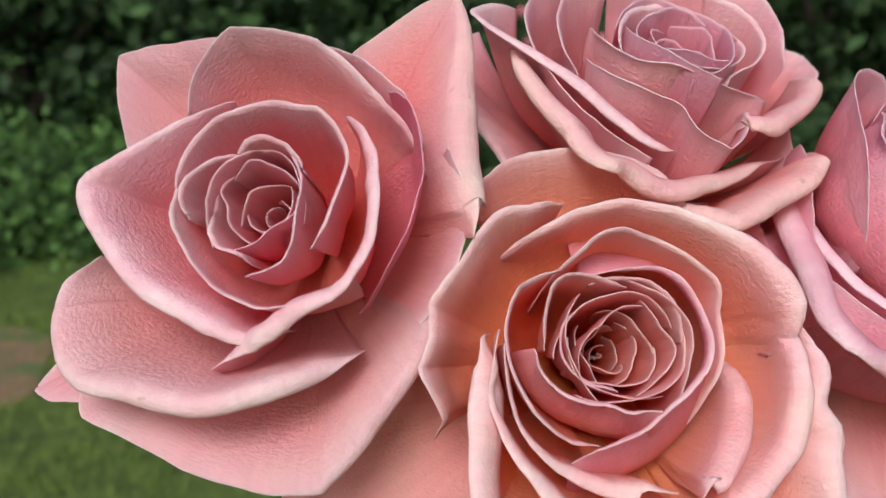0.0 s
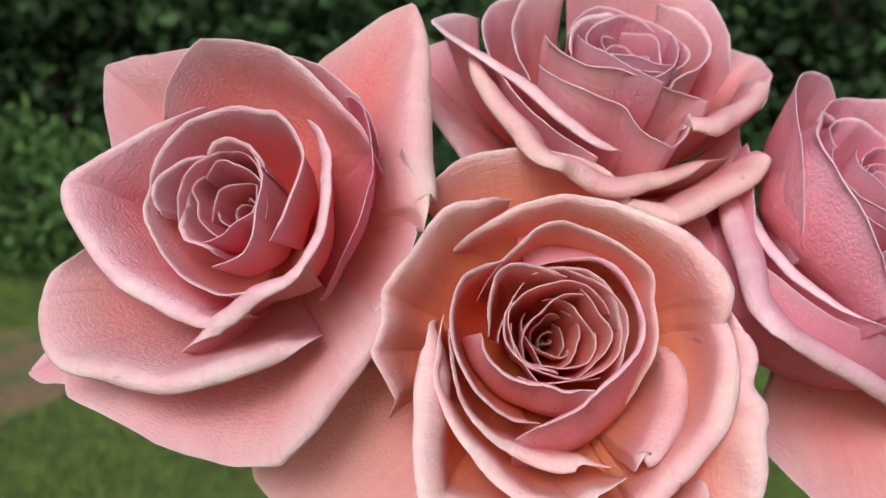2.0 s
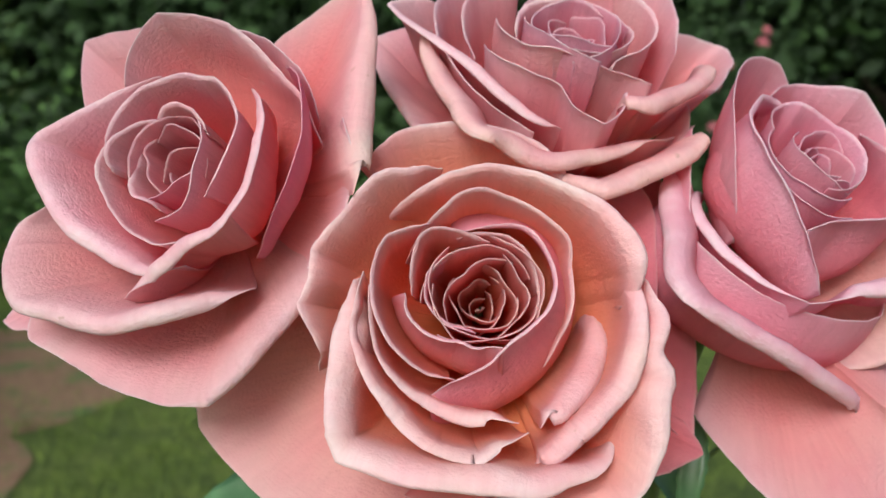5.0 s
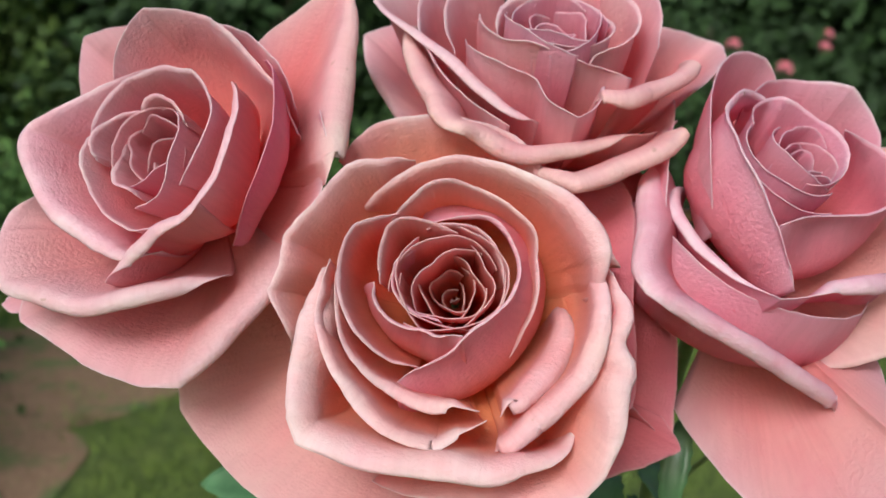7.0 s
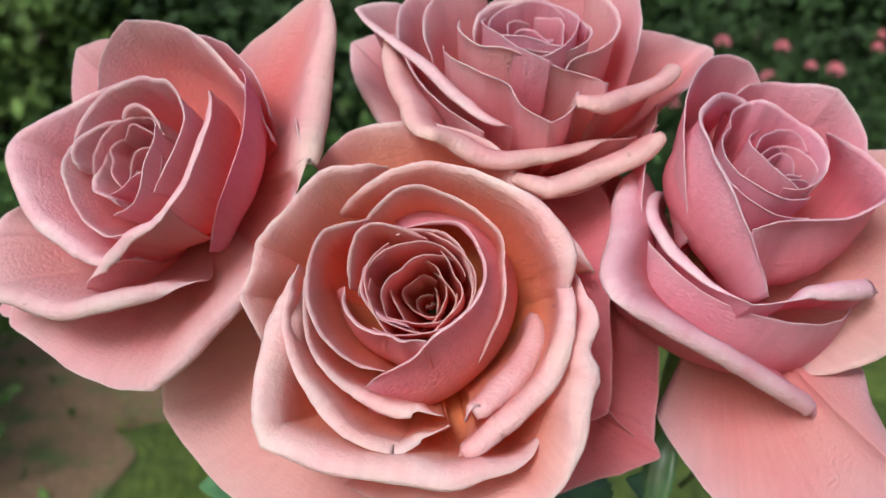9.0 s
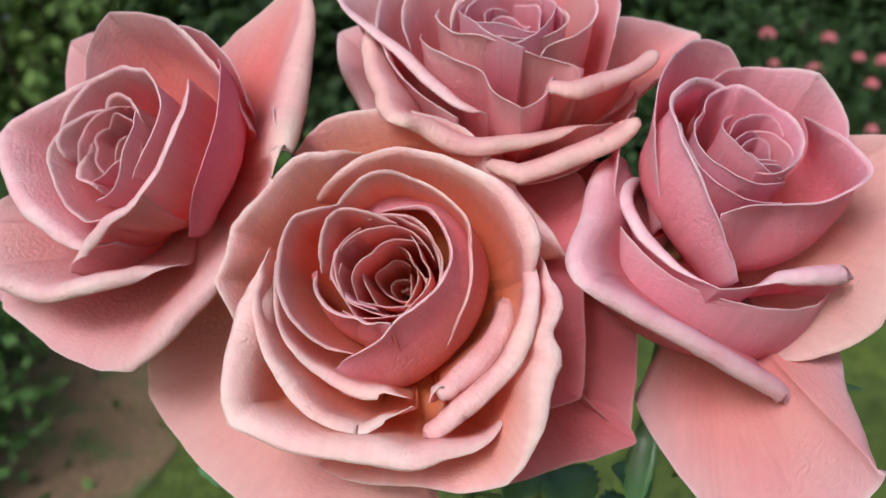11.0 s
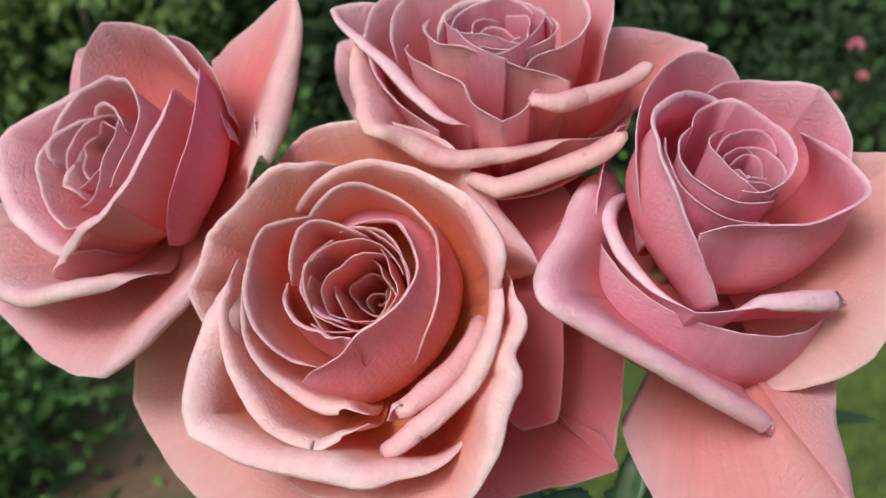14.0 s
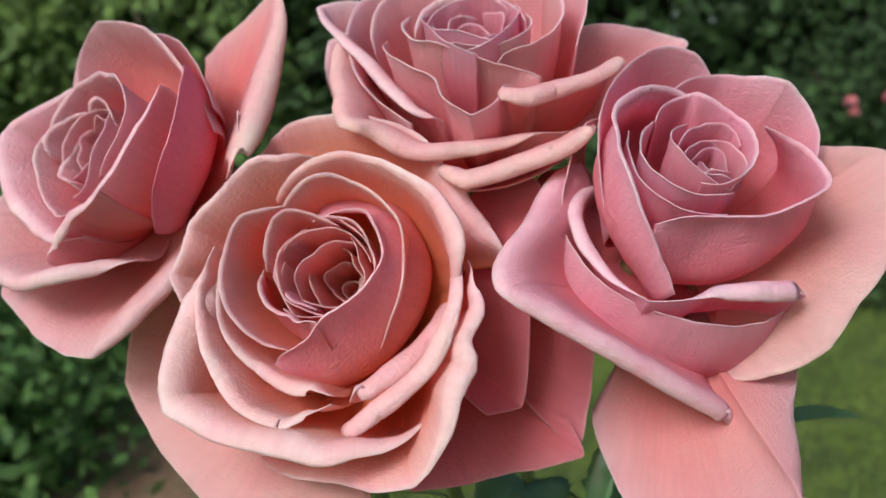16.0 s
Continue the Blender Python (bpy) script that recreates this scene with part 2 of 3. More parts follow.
def petal(rose, mat, deg, r, h, lean=60, curl=20, roll=3.0, belly=None, foot=0.12, base=0.0, label="", flutter=1.0, shift=(0.0, 0.0), corners=(), wide=0.5, bulge=0.0):
    """One rose petal. deg, r, h: bearing, radius and height (mm) of its margin about the flower's axis, from one side to the other.
    lean: rise of the blade at the margin (90 upright, 0 flat); curl, roll: degrees and radius (mm) by which the margin rolls back."""
    petal_count[0] += 1
    seed = petal_count[0] * 7.3
    nu, nv, nc = 57, 15, 8
    if belly is None:
        upright = min(1.0, max(0.0, (float(np.mean(lean)) - 25) / 45))
        belly, foot = 0.72 + 0.24 * upright, max(foot, 0.06 + 0.16 * upright)
    a = spline(np.unwrap(np.radians(deg)), nu, corners)
    rr, hh = spline(r, nu, corners), spline(h, nu, corners)
    lean_u, curl_u, roll_u = np.radians(steps(lean, nu)), np.radians(steps(curl, nu)), steps(roll, nu)
    er = np.stack([np.cos(a), np.sin(a), 0 * a], 1)
    ez = np.array([0, 0, 1.0])
    rim = er * rr[:, None] + ez * hh[:, None]
    u = np.linspace(-1, 1, nu)
    for k in range(nu):
        w = noise.noise(Vector((u[k] * 4.5 + seed, seed, 0))) * 0.5 + noise.noise(Vector((u[k] * 13 + seed, 3, 0))) * 0.3
        w -= 0.9 * max(0.0, 0.10 - abs(noise.noise(Vector((u[k] * 3.1 + seed, 9, 0))))) + 0.12 * noise.noise(Vector((u[k] * 31 + seed, 5, 0)))
        rim[k] += (er[k] * 0.6 + ez * 0.8) * w * flutter
    am = np.interp(0, u, a)
    ab = am + (a - am) * wide
    foot_r = min(5.0, rr.min() * 0.4)
    p0 = np.stack([np.cos(ab) * foot_r, np.sin(ab) * foot_r, 0 * ab + base], 1)
    # step back, so that the crest of the roll lies on the margin's line
    swing = np.linspace(0, 1, 13)[:, None] * curl_u
    arm = roll_u * (1 - 0.25 * np.linspace(0, 1, 13)[:, None])
    along, across = np.sin(swing) * arm, (1 - np.cos(swing)) * arm
    reach = (along * np.cos(lean_u) + across * np.sin(lean_u)).max(0)
    climb = (along * np.sin(lean_u) - across * np.cos(lean_u)).max(0)
    ease = np.clip((1 - np.abs(u)) * 5, 0.05, 1)
    rim = rim - er * np.minimum(reach * ease, rr * 0.4)[:, None] - ez * (climb * ease)[:, None]
    a1 = am + (a - am) * 0.9
    rb = np.maximum(np.hypot(rim[:, 0], rim[:, 1]) * belly, bulge)
    p1 = np.stack([np.cos(a1) * rb, np.sin(a1) * rb, base + foot * (hh - base)], 1)
    size = np.linalg.norm(rim - p1, axis=1)
    t_up = er * np.cos(lean_u)[:, None] + ez * np.sin(lean_u)[:, None]
    free = rim - p1
    free /= np.linalg.norm(free, axis=1)[:, None]
    side = (np.abs(u) ** 3)[:, None]
    t_up = t_up * (1 - side) + free * side
    t_up /= np.linalg.norm(t_up, axis=1)[:, None]
    p2 = rim - t_up * (0.42 * size)[:, None]
    v = np.linspace(0, 1, nv)[:, None, None]
    grid = (1 - v) ** 3 * p0 + 3 * (1 - v) ** 2 * v * p1 + 3 * (1 - v) * v ** 2 * p2 + v ** 3 * rim
    # the margin rolls back about its own line
    tan = np.gradient(rim, axis=0)
    tan /= np.linalg.norm(tan, axis=1)[:, None] + 1e-9
    d = t_up - tan * np.sum(t_up * tan, 1)[:, None]
    d /= np.linalg.norm(d, axis=1)[:, None] + 1e-9
    nb = np.cross(tan, d)
    out = er * 0.8 - ez * 0.45
    if np.sum(nb * out) < 0:
        nb = -nb
    fade = np.clip((1 - np.abs(u)) * 5, 0.05, 1)
    phi = curl_u * fade
    rows = []
    for j in range(1, nc + 1):
        s = phi * j / nc
        rad = roll_u * (1 - 0.25 * j / nc)
        rows.append(rim + d * (np.sin(s) * rad)[:, None] + nb * ((1 - np.cos(s)) * rad)[:, None] + d * (0.35 * j / nc))
    full = np.concatenate([grid, np.array(rows)], 0)
    nrow = full.shape[0]
    full[:, :, 0] += shift[0]
    full[:, :, 1] += shift[1]
    # gentle unevenness of the blade
    flat = full.reshape(-1, 3)
    vv = np.repeat(np.minimum(np.arange(nrow) / (nv - 1), 1.0), nu)
    for k, p in enumerate(flat):
        q = Vector((p[0] / 11 + seed, p[1] / 11, p[2] / 11))
        flat[k] += np.array(noise.noise_vector(q)) * 0.6 * vv[k] + np.array(noise.noise_vector(q * 3.1)) * 0.22 * vv[k]
    bm = bmesh.new()
    uvl = bm.loops.layers.uv.new("UVMap")
    verts = [bm.verts.new(p * 0.001) for p in flat]
    arc = np.concatenate([np.linspace(0, 0.93, nv), 0.93 + 0.07 * np.arange(1, nc + 1) / nc])
    for j in range(nrow - 1):
        for k in range(nu - 1):
            f = bm.faces.new((verts[j * nu + k], verts[j * nu + k + 1], verts[(j + 1) * nu + k + 1], verts[(j + 1) * nu + k]))
            for loop, (jj, kk) in zip(f.loops, ((j, k), (j, k + 1), (j + 1, k + 1), (j + 1, k))):
                loop[uvl].uv = (kk / (nu - 1) + petal_count[0] * 0.37, arc[jj])
    bmesh.ops.recalc_face_normals(bm, faces=bm.faces)
    ob = part("petal", bm, mat, rose, label)
    mod = ob.modifiers.new("thickness", "SOLIDIFY")
    mod.thickness, mod.offset = 0.00035, 0.0
    return ob


def heart(rose, mat, centre, radius, top, bottom, turns, first=0):
    """The tight spiral of small petals in the middle."""
    n = turns
    rng = np.random.default_rng(int(radius * 10 + first))
    for i in range(n):
        f = i / (n - 1)
        rad = radius * (1 - f) ** 0.75 + 1.5
        hi = top + (bottom - top) * max(0.0, (f - 0.3) / 0.7) + rng.uniform(-1.2, 1.2)
        a0 = first + i * 137.5 + rng.uniform(-25, 25)
        span = rng.uniform(120, 185)
        wave = rng.uniform(0.86, 1.14, 5)
        off = rng.uniform(-0.09, 0.09, 2) * rad
        petal(rose, mat, [a0 + span * q / 4 for q in range(-2, 3)],
              [rad * w for w in wave * np.array([1.12, 1.0, 0.95, 1.0, 1.1])],
              [hi - rng.uniform(2, 7), hi - rng.uniform(-1, 1.5), hi + rng.uniform(0, 1.6), hi - rng.uniform(-1, 1.5), hi - rng.uniform(2, 7)],
              lean=86 + 8 * f, curl=60, roll=0.8, belly=1.0, foot=0.35, base=2, flutter=0.6, shift=(centre[0] + off[0], centre[1] + off[1]))


def tube(points, radii, sides=10):
    bm = bmesh.new()
    pts = [Vector(p) for p in points]
    rings = []
    for i, p in enumerate(pts):
        t = (pts[min(i + 1, len(pts) - 1)] - pts[max(i - 1, 0)]).normalized()
        x = t.orthogonal().normalized() if i == 0 else (xprev - t * xprev.dot(t)).normalized()
        xprev = x
        y = t.cross(x)
        rings.append([bm.verts.new(p + (x * math.cos(2 * math.pi * k / sides) + y * math.sin(2 * math.pi * k / sides)) * radii[i]) for k in range(sides)])
    for a, b in zip(rings, rings[1:]):
        for k in range(sides):
            bm.faces.new((a[k], a[(k + 1) % sides], b[(k + 1) % sides], b[k]))
    bm.faces.new(rings[0][::-1])
    bm.faces.new(rings[-1])
    bmesh.ops.recalc_face_normals(bm, faces=bm.faces)
    return bm


def bezier(p, n):
    p = [np.array(q, float) for q in p]
    return [tuple((1 - t) ** 3 * p[0] + 3 * (1 - t) ** 2 * t * p[1] + 3 * (1 - t) * t * t * p[2] + t ** 3 * p[3]) for t in np.linspace(0, 1, n)]


def flower_frame(rim_centre, axis):
    """Local frame of a flower: z along its axis, x to the right; the origin lies 50 mm under the rim."""
    z = Vector(axis).normalized()
    x = (Vector((1, 0, 0)) - z * z.x).normalized()
    y = z.cross(x)
    m = Matrix((x, y, z)).transposed().to_4x4()
    m.translation = Vector(rim_centre) - z * 0.05
    return m


def rose_thing(label, rim_centre, axis, root):
    ob = new("rose")
    ob.matrix_basis = flower_frame(rim_centre, axis)
    tagged(ob, label, "rose", "rose blooms")
    inv = ob.matrix_basis.inverted()
    # stem from the ground up into the flower's base, with a swollen hip
    foot_w, base_w = Vector(root), ob.matrix_basis.translation
    zw = ob.matrix_basis.to_3x3() @ Vector((0, 0, 1))
    pts = bezier([foot_w, foot_w + Vector((0, 0, 0.8)), base_w - zw * 0.16 + Vector((0, 0, -0.06)), base_w - zw * 0.002], 26)
    rad = [0.0046 - 0.0012 * i / 25 for i in range(26)]
    rad[-2:] = [0.006, 0.0085]
    part("stem", tube([inv @ Vector(p) for p in pts], rad), STEM, ob, "green woody rose stem")
    for k in range(5):
        a = 72 * k + 20
        bm = bmesh.new()
        n = 9
        grid = []
        for i in range(n):
            f = i / (n - 1)
            w = 0.0045 * (1 - f) ** 0.8 * (1 + 0.6 * math.sin(f * 3.1))
            rr2, zz = 0.006 + 0.026 * f, -0.002 - 0.012 * f * f + 0.004 * math.sin(3 * f)
            grid.append([bm.verts.new((rr2 * math.cos(radians(a)) - s * w * math.sin(radians(a)), rr2 * math.sin(radians(a)) + s * w * math.cos(radians(a)), zz - abs(s) * 0.001)) for s in (-1, 0, 1)])
        for g, q in zip(grid, grid[1:]):
            for k2 in (0, 1):
                bm.faces.new((g[k2], g[k2 + 1], q[k2 + 1], q[k2]))
        sp = part("sepal", bm, SEPAL, ob, "narrow green and brown sepal")
        md = sp.modifiers.new("thickness", "SOLIDIFY")
        md.thickness = 0.0006
    return ob


# ---- the four roses ----
front_rose = rose_thing("large open peach-pink rose with a deep swirled heart", (0.053, 0.253, 1.215), (0.10, -0.92, 0.38), (0.09, 0.50, 0))


def front(*args, **kw):
    return petal(front_rose, PEACH, *args, **kw)


front((132, 122, 112, 100, 87, 74, 62, 43, 28, 15), (66, 69, 70, 69, 68, 67, 63, 59, 61, 65), (26, 29, 30, 30, 28, 25, 22, 20, 18, 15), lean=35, curl=(30, 30, 40, 40, 30, 40, 90, 130, 130, 120), roll=(3, 3, 3, 3, 3, 3, 5, 6, 6, 5), corners=(6,))
petal(front_rose, CREAM, (166, 177, 188, 197, 205, 218, 235, 251, 269, 290), (76, 86, 98, 108, 110, 104, 98, 96, 91, 88), (4, 4, 5, 4, 5, 8, 14, 18, 22, 22), lean=0, curl=(20, 20, 30, 60, 40, 20, 20, 20, 20, 20), roll=4, belly=0.7, foot=0.5, corners=(4,))
petal(front_rose, DEEP, (338, 333, 321, 308, 299), (91, 104, 90, 82, 79), (-18, -17, -6, 4, 17), lean=-15, curl=15, foot=0.4, base=-12, corners=(1,))
petal(front_rose, DEEP, (46, 38, 17, 346, 335, 334, 337), (89, 97, 87, 94, 99, 90, 74), (-17, -12, -15, -23, -23, -15, -6), lean=10, curl=20, foot=0.4, base=-10, corners=(4,))
petal(front_rose, DEEP, (55, 39, 19, 360, 335, 328, 328), (72, 84, 73, 70, 78, 71, 62), (-5, 0, 5, 6, 3, 11, 18), lean=20, curl=20, foot=0.4, base=-6, corners=(4, 5))
front((12, 3, 355, 344, 337, 329, 322, 315, 308, 299, 286, 269, 252), (56, 60, 65, 64, 70, 72, 77, 80, 82, 78, 71, 70, 70), (44, 48, 49, 51, 53, 55, 55, 54, 52, 48, 42, 34, 20), lean=(70, 66, 60, 55, 50, 40, 30, 20, 20, 20, 20, 20, 20), curl=(60, 90, 100, 100, 100, 90, 70, 50, 40, 30, 30, 30, 30), roll=(3, 4, 6, 6, 7, 7, 6, 4, 3, 3, 3, 3, 3), flutter=1.6, corners=(2, 4, 8))
front((205, 199, 184, 175, 166, 151, 132, 120, 106), (59, 56, 60, 57, 59, 55, 56, 53, 50), (28, 40, 46, 47, 46, 46, 45, 43, 38), lean=52, curl=(30, 50, 60, 60, 60, 50, 60, 60, 40), roll=3.5, flutter=1.8, corners=(2, 4))
front((152, 134, 116, 99, 84, 69, 53, 37, 24, 15, 6, 360), (48, 46, 45, 46, 47, 48, 50, 54, 57, 58, 54, 49), (12, 28, 40, 46, 48, 49, 50, 52, 54, 54, 48, 38), lean=68, curl=(40, 60, 75, 75, 75, 75, 80, 100, 110, 110, 90, 60), roll=(2, 2.5, 3, 3, 3, 3, 3.5, 5, 6, 6, 4, 3), corners=(9,))
front((171, 179, 198, 214, 226, 232, 242, 259, 276, 288, 298, 308, 317, 324), (39, 44, 48, 55, 64, 69, 66, 63, 63, 67, 67, 68, 64, 58), (40, 48, 53, 56, 58, 59, 60, 61, 61, 61, 58, 52, 38, 22), lean=76, curl=(60, 95, 95, 90, 80, 75, 85, 95, 100, 100, 90, 70, 40, 20), roll=(4, 7, 11, 13, 13, 13, 11, 9, 9, 9, 8, 6, 4, 3), corners=(5, 9), belly=0.98, foot=0.2)
front((30, 9, 352, 335, 321, 308, 296, 292), (51, 54, 57, 59, 58, 58, 59, 57), (30, 46, 52, 54, 54, 54, 52, 46), lean=78, curl=(60, 100, 120, 125, 130, 130, 120, 90), roll=(3, 4, 5, 6, 6, 6, 5, 4), belly=1.0, foot=0.2)
front((171, 189, 199, 225, 240, 258, 272, 279, 293), (38, 41, 43, 46, 49, 53, 54, 51, 47), (55, 56, 55, 57, 57, 58, 56, 54, 54), lean=80, curl=(60, 80, 80, 90, 90, 80, 90, 90, 60), roll=(2, 3, 3, 4, 6, 6, 5, 4, 3), corners=(5, 6), belly=1.0, foot=0.2)
front((8, 356, 345, 332, 317, 305, 298), (44, 45, 48, 49, 49, 49, 47), (8, 22, 33, 40, 47, 50, 49), lean=78, curl=(90, 140, 150, 150, 150, 140, 110), roll=(3, 4.5, 5.5, 6, 6, 5, 4), belly=1.0, foot=0.2)
front((176, 200, 225, 248, 270, 291), (36, 37, 39, 40, 42, 43), (52, 52, 50, 46, 46, 48), lean=80, curl=(60, 70, 80, 110, 110, 100), roll=(2, 2, 2.5, 4, 5, 4), belly=1.02, foot=0.2)
front((125, 140, 151, 172, 197, 218, 239, 257), (30, 34, 37, 36, 34, 32, 30, 28), (47, 50, 53, 52, 54, 52, 47, 43), lean=82, curl=70, roll=1.8, corners=(2,), belly=1.02, foot=0.25)
front((152, 125, 111, 95, 74, 38, 22, 354, 333, 304), (29, 31, 33, 37, 37, 37, 34, 32, 31, 33), (34, 46, 51, 52, 48, 50, 46, 44, 38, 26), lean=82, curl=75, roll=1.8, belly=1.02, foot=0.25)
petal(front_rose, ROSY, (112, 80, 60, 47, 21, 359, 330, 303, 262, 246), (26, 28, 30, 29, 28, 25, 21, 20, 28, 36), (36, 42, 46, 50, 50, 56, 58, 58, 47, 38), lean=96, curl=80, roll=2.2, bulge=58, foot=0.42)
petal(front_rose, ROSY, (175, 190, 210, 244, 272, 297), (25, 25, 22, 17, 18, 19), (40, 43, 46, 50, 54, 57), lean=95, curl=80, roll=2, bulge=38, foot=0.5)
front((178, 150, 128, 106, 80), (22, 26, 29, 24, 21), (42, 47, 48, 46, 43), lean=80, curl=70, roll=1.6)
front((110, 80, 60, 38, 10), (23, 24, 24, 23, 21), (42, 45, 46, 46, 41), lean=85, curl=70, roll=1.6)
petal(front_rose, ROSY, (120, 150, 175, 213, 250, 270), (18, 19, 18, 14, 11, 11), (42, 45, 45, 44, 43, 42), lean=85, curl=70, roll=1.5)
heart(front_rose, PEACH_HEART_SHADE, (2.0, 2.0), 18, 45, 14, 16, 40)

left_rose = rose_thing("open salmon-pink rose with pointed outer petals", (-0.054, 0.255, 1.261), (-0.18, -0.88, 0.44), (0.06, 0.52, 0))


def left(*args, **kw):
    return petal(left_rose, SALMON, *args, **kw)


petal(left_rose, OUTER, (158, 147, 135, 125, 112, 100), (56, 70, 86, 77, 68, 62), (20, 24, 26, 27, 28, 26), lean=20, curl=10, corners=(2,))
petal(left_rose, WORN, (84, 77, 68, 61, 56, 50, 40, 23, 1, 352), (58, 62, 76, 88, 95, 87, 73, 63, 61, 60), (8, 10, 11, 14, 17, 16, 16, 18, 23, 24), lean=10, curl=(10, 10, 10, 10, 30, 110, 140, 140, 110, 70), roll=(3, 3, 3, 3, 3, 5, 7, 8, 6, 3), corners=(4, 8))
petal(left_rose, OUTER, (214, 220, 224, 239, 260, 273, 281, 289, 300, 312, 324, 334), (70, 81, 85, 79, 80, 82, 83, 76, 68, 62, 56, 46), (25, 26, 26, 28, 29, 30, 30, 28, 25, 22, 16, 4), lean=0, curl=(10, 10, 10, 15, 15, 20, 70, 130, 150, 150, 140, 90), roll=(3, 3, 3, 3, 3, 3, 3.5, 4, 4, 4, 4, 4), corners=(2, 6))
left((24, 4, 345, 325, 305), (56, 57, 56, 53, 50), (20, 21, 19, 17, 12), lean=35, curl=20)
left((232, 219, 212, 209, 204), (60, 84, 98, 101, 80), (16, 14, 12, 11, 8), lean=0, curl=30, corners=(3,))
petal(left_rose, OUTER, (193, 200, 206, 216, 225, 238, 257, 273, 288, 303), (54, 66, 70, 74, 74, 67, 63, 58, 54, 50), (38, 41, 44, 46, 48, 50, 50, 48, 40, 27), lean=(30, 25, 20, 25, 35, 50, 60, 60, 60, 50), curl=(30, 50, 60, 70, 80, 110, 130, 140, 140, 100), roll=(3, 4, 4, 4, 5, 5, 5, 5, 4, 4), corners=(2, 4))
left((80, 66, 50, 38, 25), (52, 54, 53, 53, 49), (39, 38, 36, 34, 26), lean=60, curl=15)
left((130, 114, 100, 85, 72, 51, 35, 15), (40, 48, 54, 53, 52, 48, 48, 47), (42, 49, 52, 48, 46, 38, 32, 24), lean=62, curl=(10, 10, 15, 30, 50, 60, 60, 30), roll=3, corners=(2, 4))
left((108, 135, 161, 172, 179, 201, 232, 254, 267, 284), (35, 39, 46, 54, 52, 45, 41, 41, 42, 38), (42, 44, 50, 52, 54, 54, 52, 50, 46, 40), lean=(60, 60, 50, 40, 45, 60, 66, 66, 60, 60), curl=(30, 50, 60, 70, 80, 100, 110, 110, 100, 60), roll=(3, 3, 3.5, 3.5, 4, 4.5, 5, 5, 4, 3), corners=(3,))
petal(left_rose, HOT, (44, 33, 17, 349, 330, 310), (50, 52, 50, 45, 41, 38), (38, 44, 46, 43, 36, 22), lean=75, curl=15, belly=0.9, flutter=2.0)
left((52, 48, 25, 4, 338, 317, 294, 270, 253), (36, 37, 37, 37, 40, 42, 40, 44, 50), (30, 38, 46, 51, 56, 57, 54, 48, 38), lean=74, curl=(20, 60, 90, 100, 100, 110, 130, 140, 100), roll=(2, 2.5, 3.5, 4, 3, 3, 4.5, 5, 4), belly=1.0, foot=0.2)
left((178, 145, 120, 100, 63, 46, 20, 357, 335, 318), (25, 27, 28, 28, 28, 31, 30, 25, 24, 23), (48, 50, 51, 51, 56, 56, 53, 51, 51, 48), lean=78, curl=70, roll=2)
left((160, 191, 223, 260, 294, 322), (22, 24, 25, 30, 36, 40), (50, 53, 51, 50, 54, 56), lean=82, curl=60, roll=1.6, belly=1.05, foot=0.25)
left((195, 176, 144, 112), (21, 22, 21, 16), (48, 52, 47, 44), lean=85, curl=70, roll=1.6)
left((120, 94, 57, 30), (17, 19, 18, 16), (44, 49, 49, 45), lean=85, curl=80, roll=1.8)
left((60, 20, 336, 300, 260), (17, 15, 15, 20, 22), (47, 50, 52, 48, 43), lean=88, curl=70, roll=1.6)
left((262, 249, 228, 200, 165), (18, 17, 18, 17, 15), (43, 47, 47, 44, 41), lean=85, curl=80, roll=1.8)
heart(left_rose, SALMON_HEART_SHADE, (-2.0, 1.0), 14, 45, 20, 11, 10)

top_rose = rose_thing("wide open pink rose with browned, rolled outer petals", (0.083, 0.325, 1.292), (0.12, -0.55, 0.83), (0.12, 0.54, 0))


def top(*args, **kw):
    return petal(top_rose, SALMON, *args, **kw)


top((145, 157, 165, 172, 180, 195), (82, 90, 82, 73, 64, 50), (32, 30, 26, 23, 18, 6), lean=10, curl=(10, 20, 60, 90, 90, 60), corners=(1,))
top((62, 52, 44, 36, 28, 12), (58, 76, 100, 94, 80, 60), (36, 34, 24, 27, 30, 34), lean=10, curl=20)
petal(top_rose, WORN, (266, 279, 286, 309, 327, 339, 349), (34, 50, 57, 54, 58, 59, 53), (22, 32, 34, 35, 37, 38, 30), lean=15, curl=(80, 130, 140, 140, 130, 90, 70), roll=(3, 4, 4.5, 4.5, 4.5, 4, 3), corners=(2, 5))
top((225, 255, 290, 320, 345, 15), (46, 44, 43, 45, 50, 54), (24, 19, 17, 19, 23, 28), lean=30, curl=20)
petal(top_rose, WORN, (160, 173, 189, 215, 228, 236, 241, 254, 265, 288, 323, 347), (60, 60, 57, 55, 59, 60, 53, 49, 45, 37, 37, 46), (46, 50, 51, 51, 50, 50, 46, 40, 37, 34, 31, 28), lean=30, curl=(60, 110, 140, 140, 120, 100, 130, 140, 140, 140, 120, 90), roll=(3, 4, 4.5, 5, 5, 5, 5, 5.5, 5, 4.5, 4, 3), corners=(5,))
top((148, 156, 166, 179, 192, 205, 227, 250, 265), (66, 73, 77, 59, 46, 40, 35, 33, 27), (50, 54, 57, 57, 55, 53, 48, 43, 38), lean=50, curl=(30, 50, 80, 110, 120, 120, 120, 120, 90), roll=(3, 3, 3.5, 4, 4, 4, 4, 3.5, 3), corners=(2,))
petal(top_rose, WORN, (310, 318, 330, 348, 8, 15, 25), (28, 34, 40, 44, 56, 61, 58), (46, 51, 51, 49, 47, 46, 38), lean=45, curl=(80, 130, 150, 150, 140, 120, 80), roll=(3, 5, 5.5, 5.5, 5, 5, 4), corners=(5,))
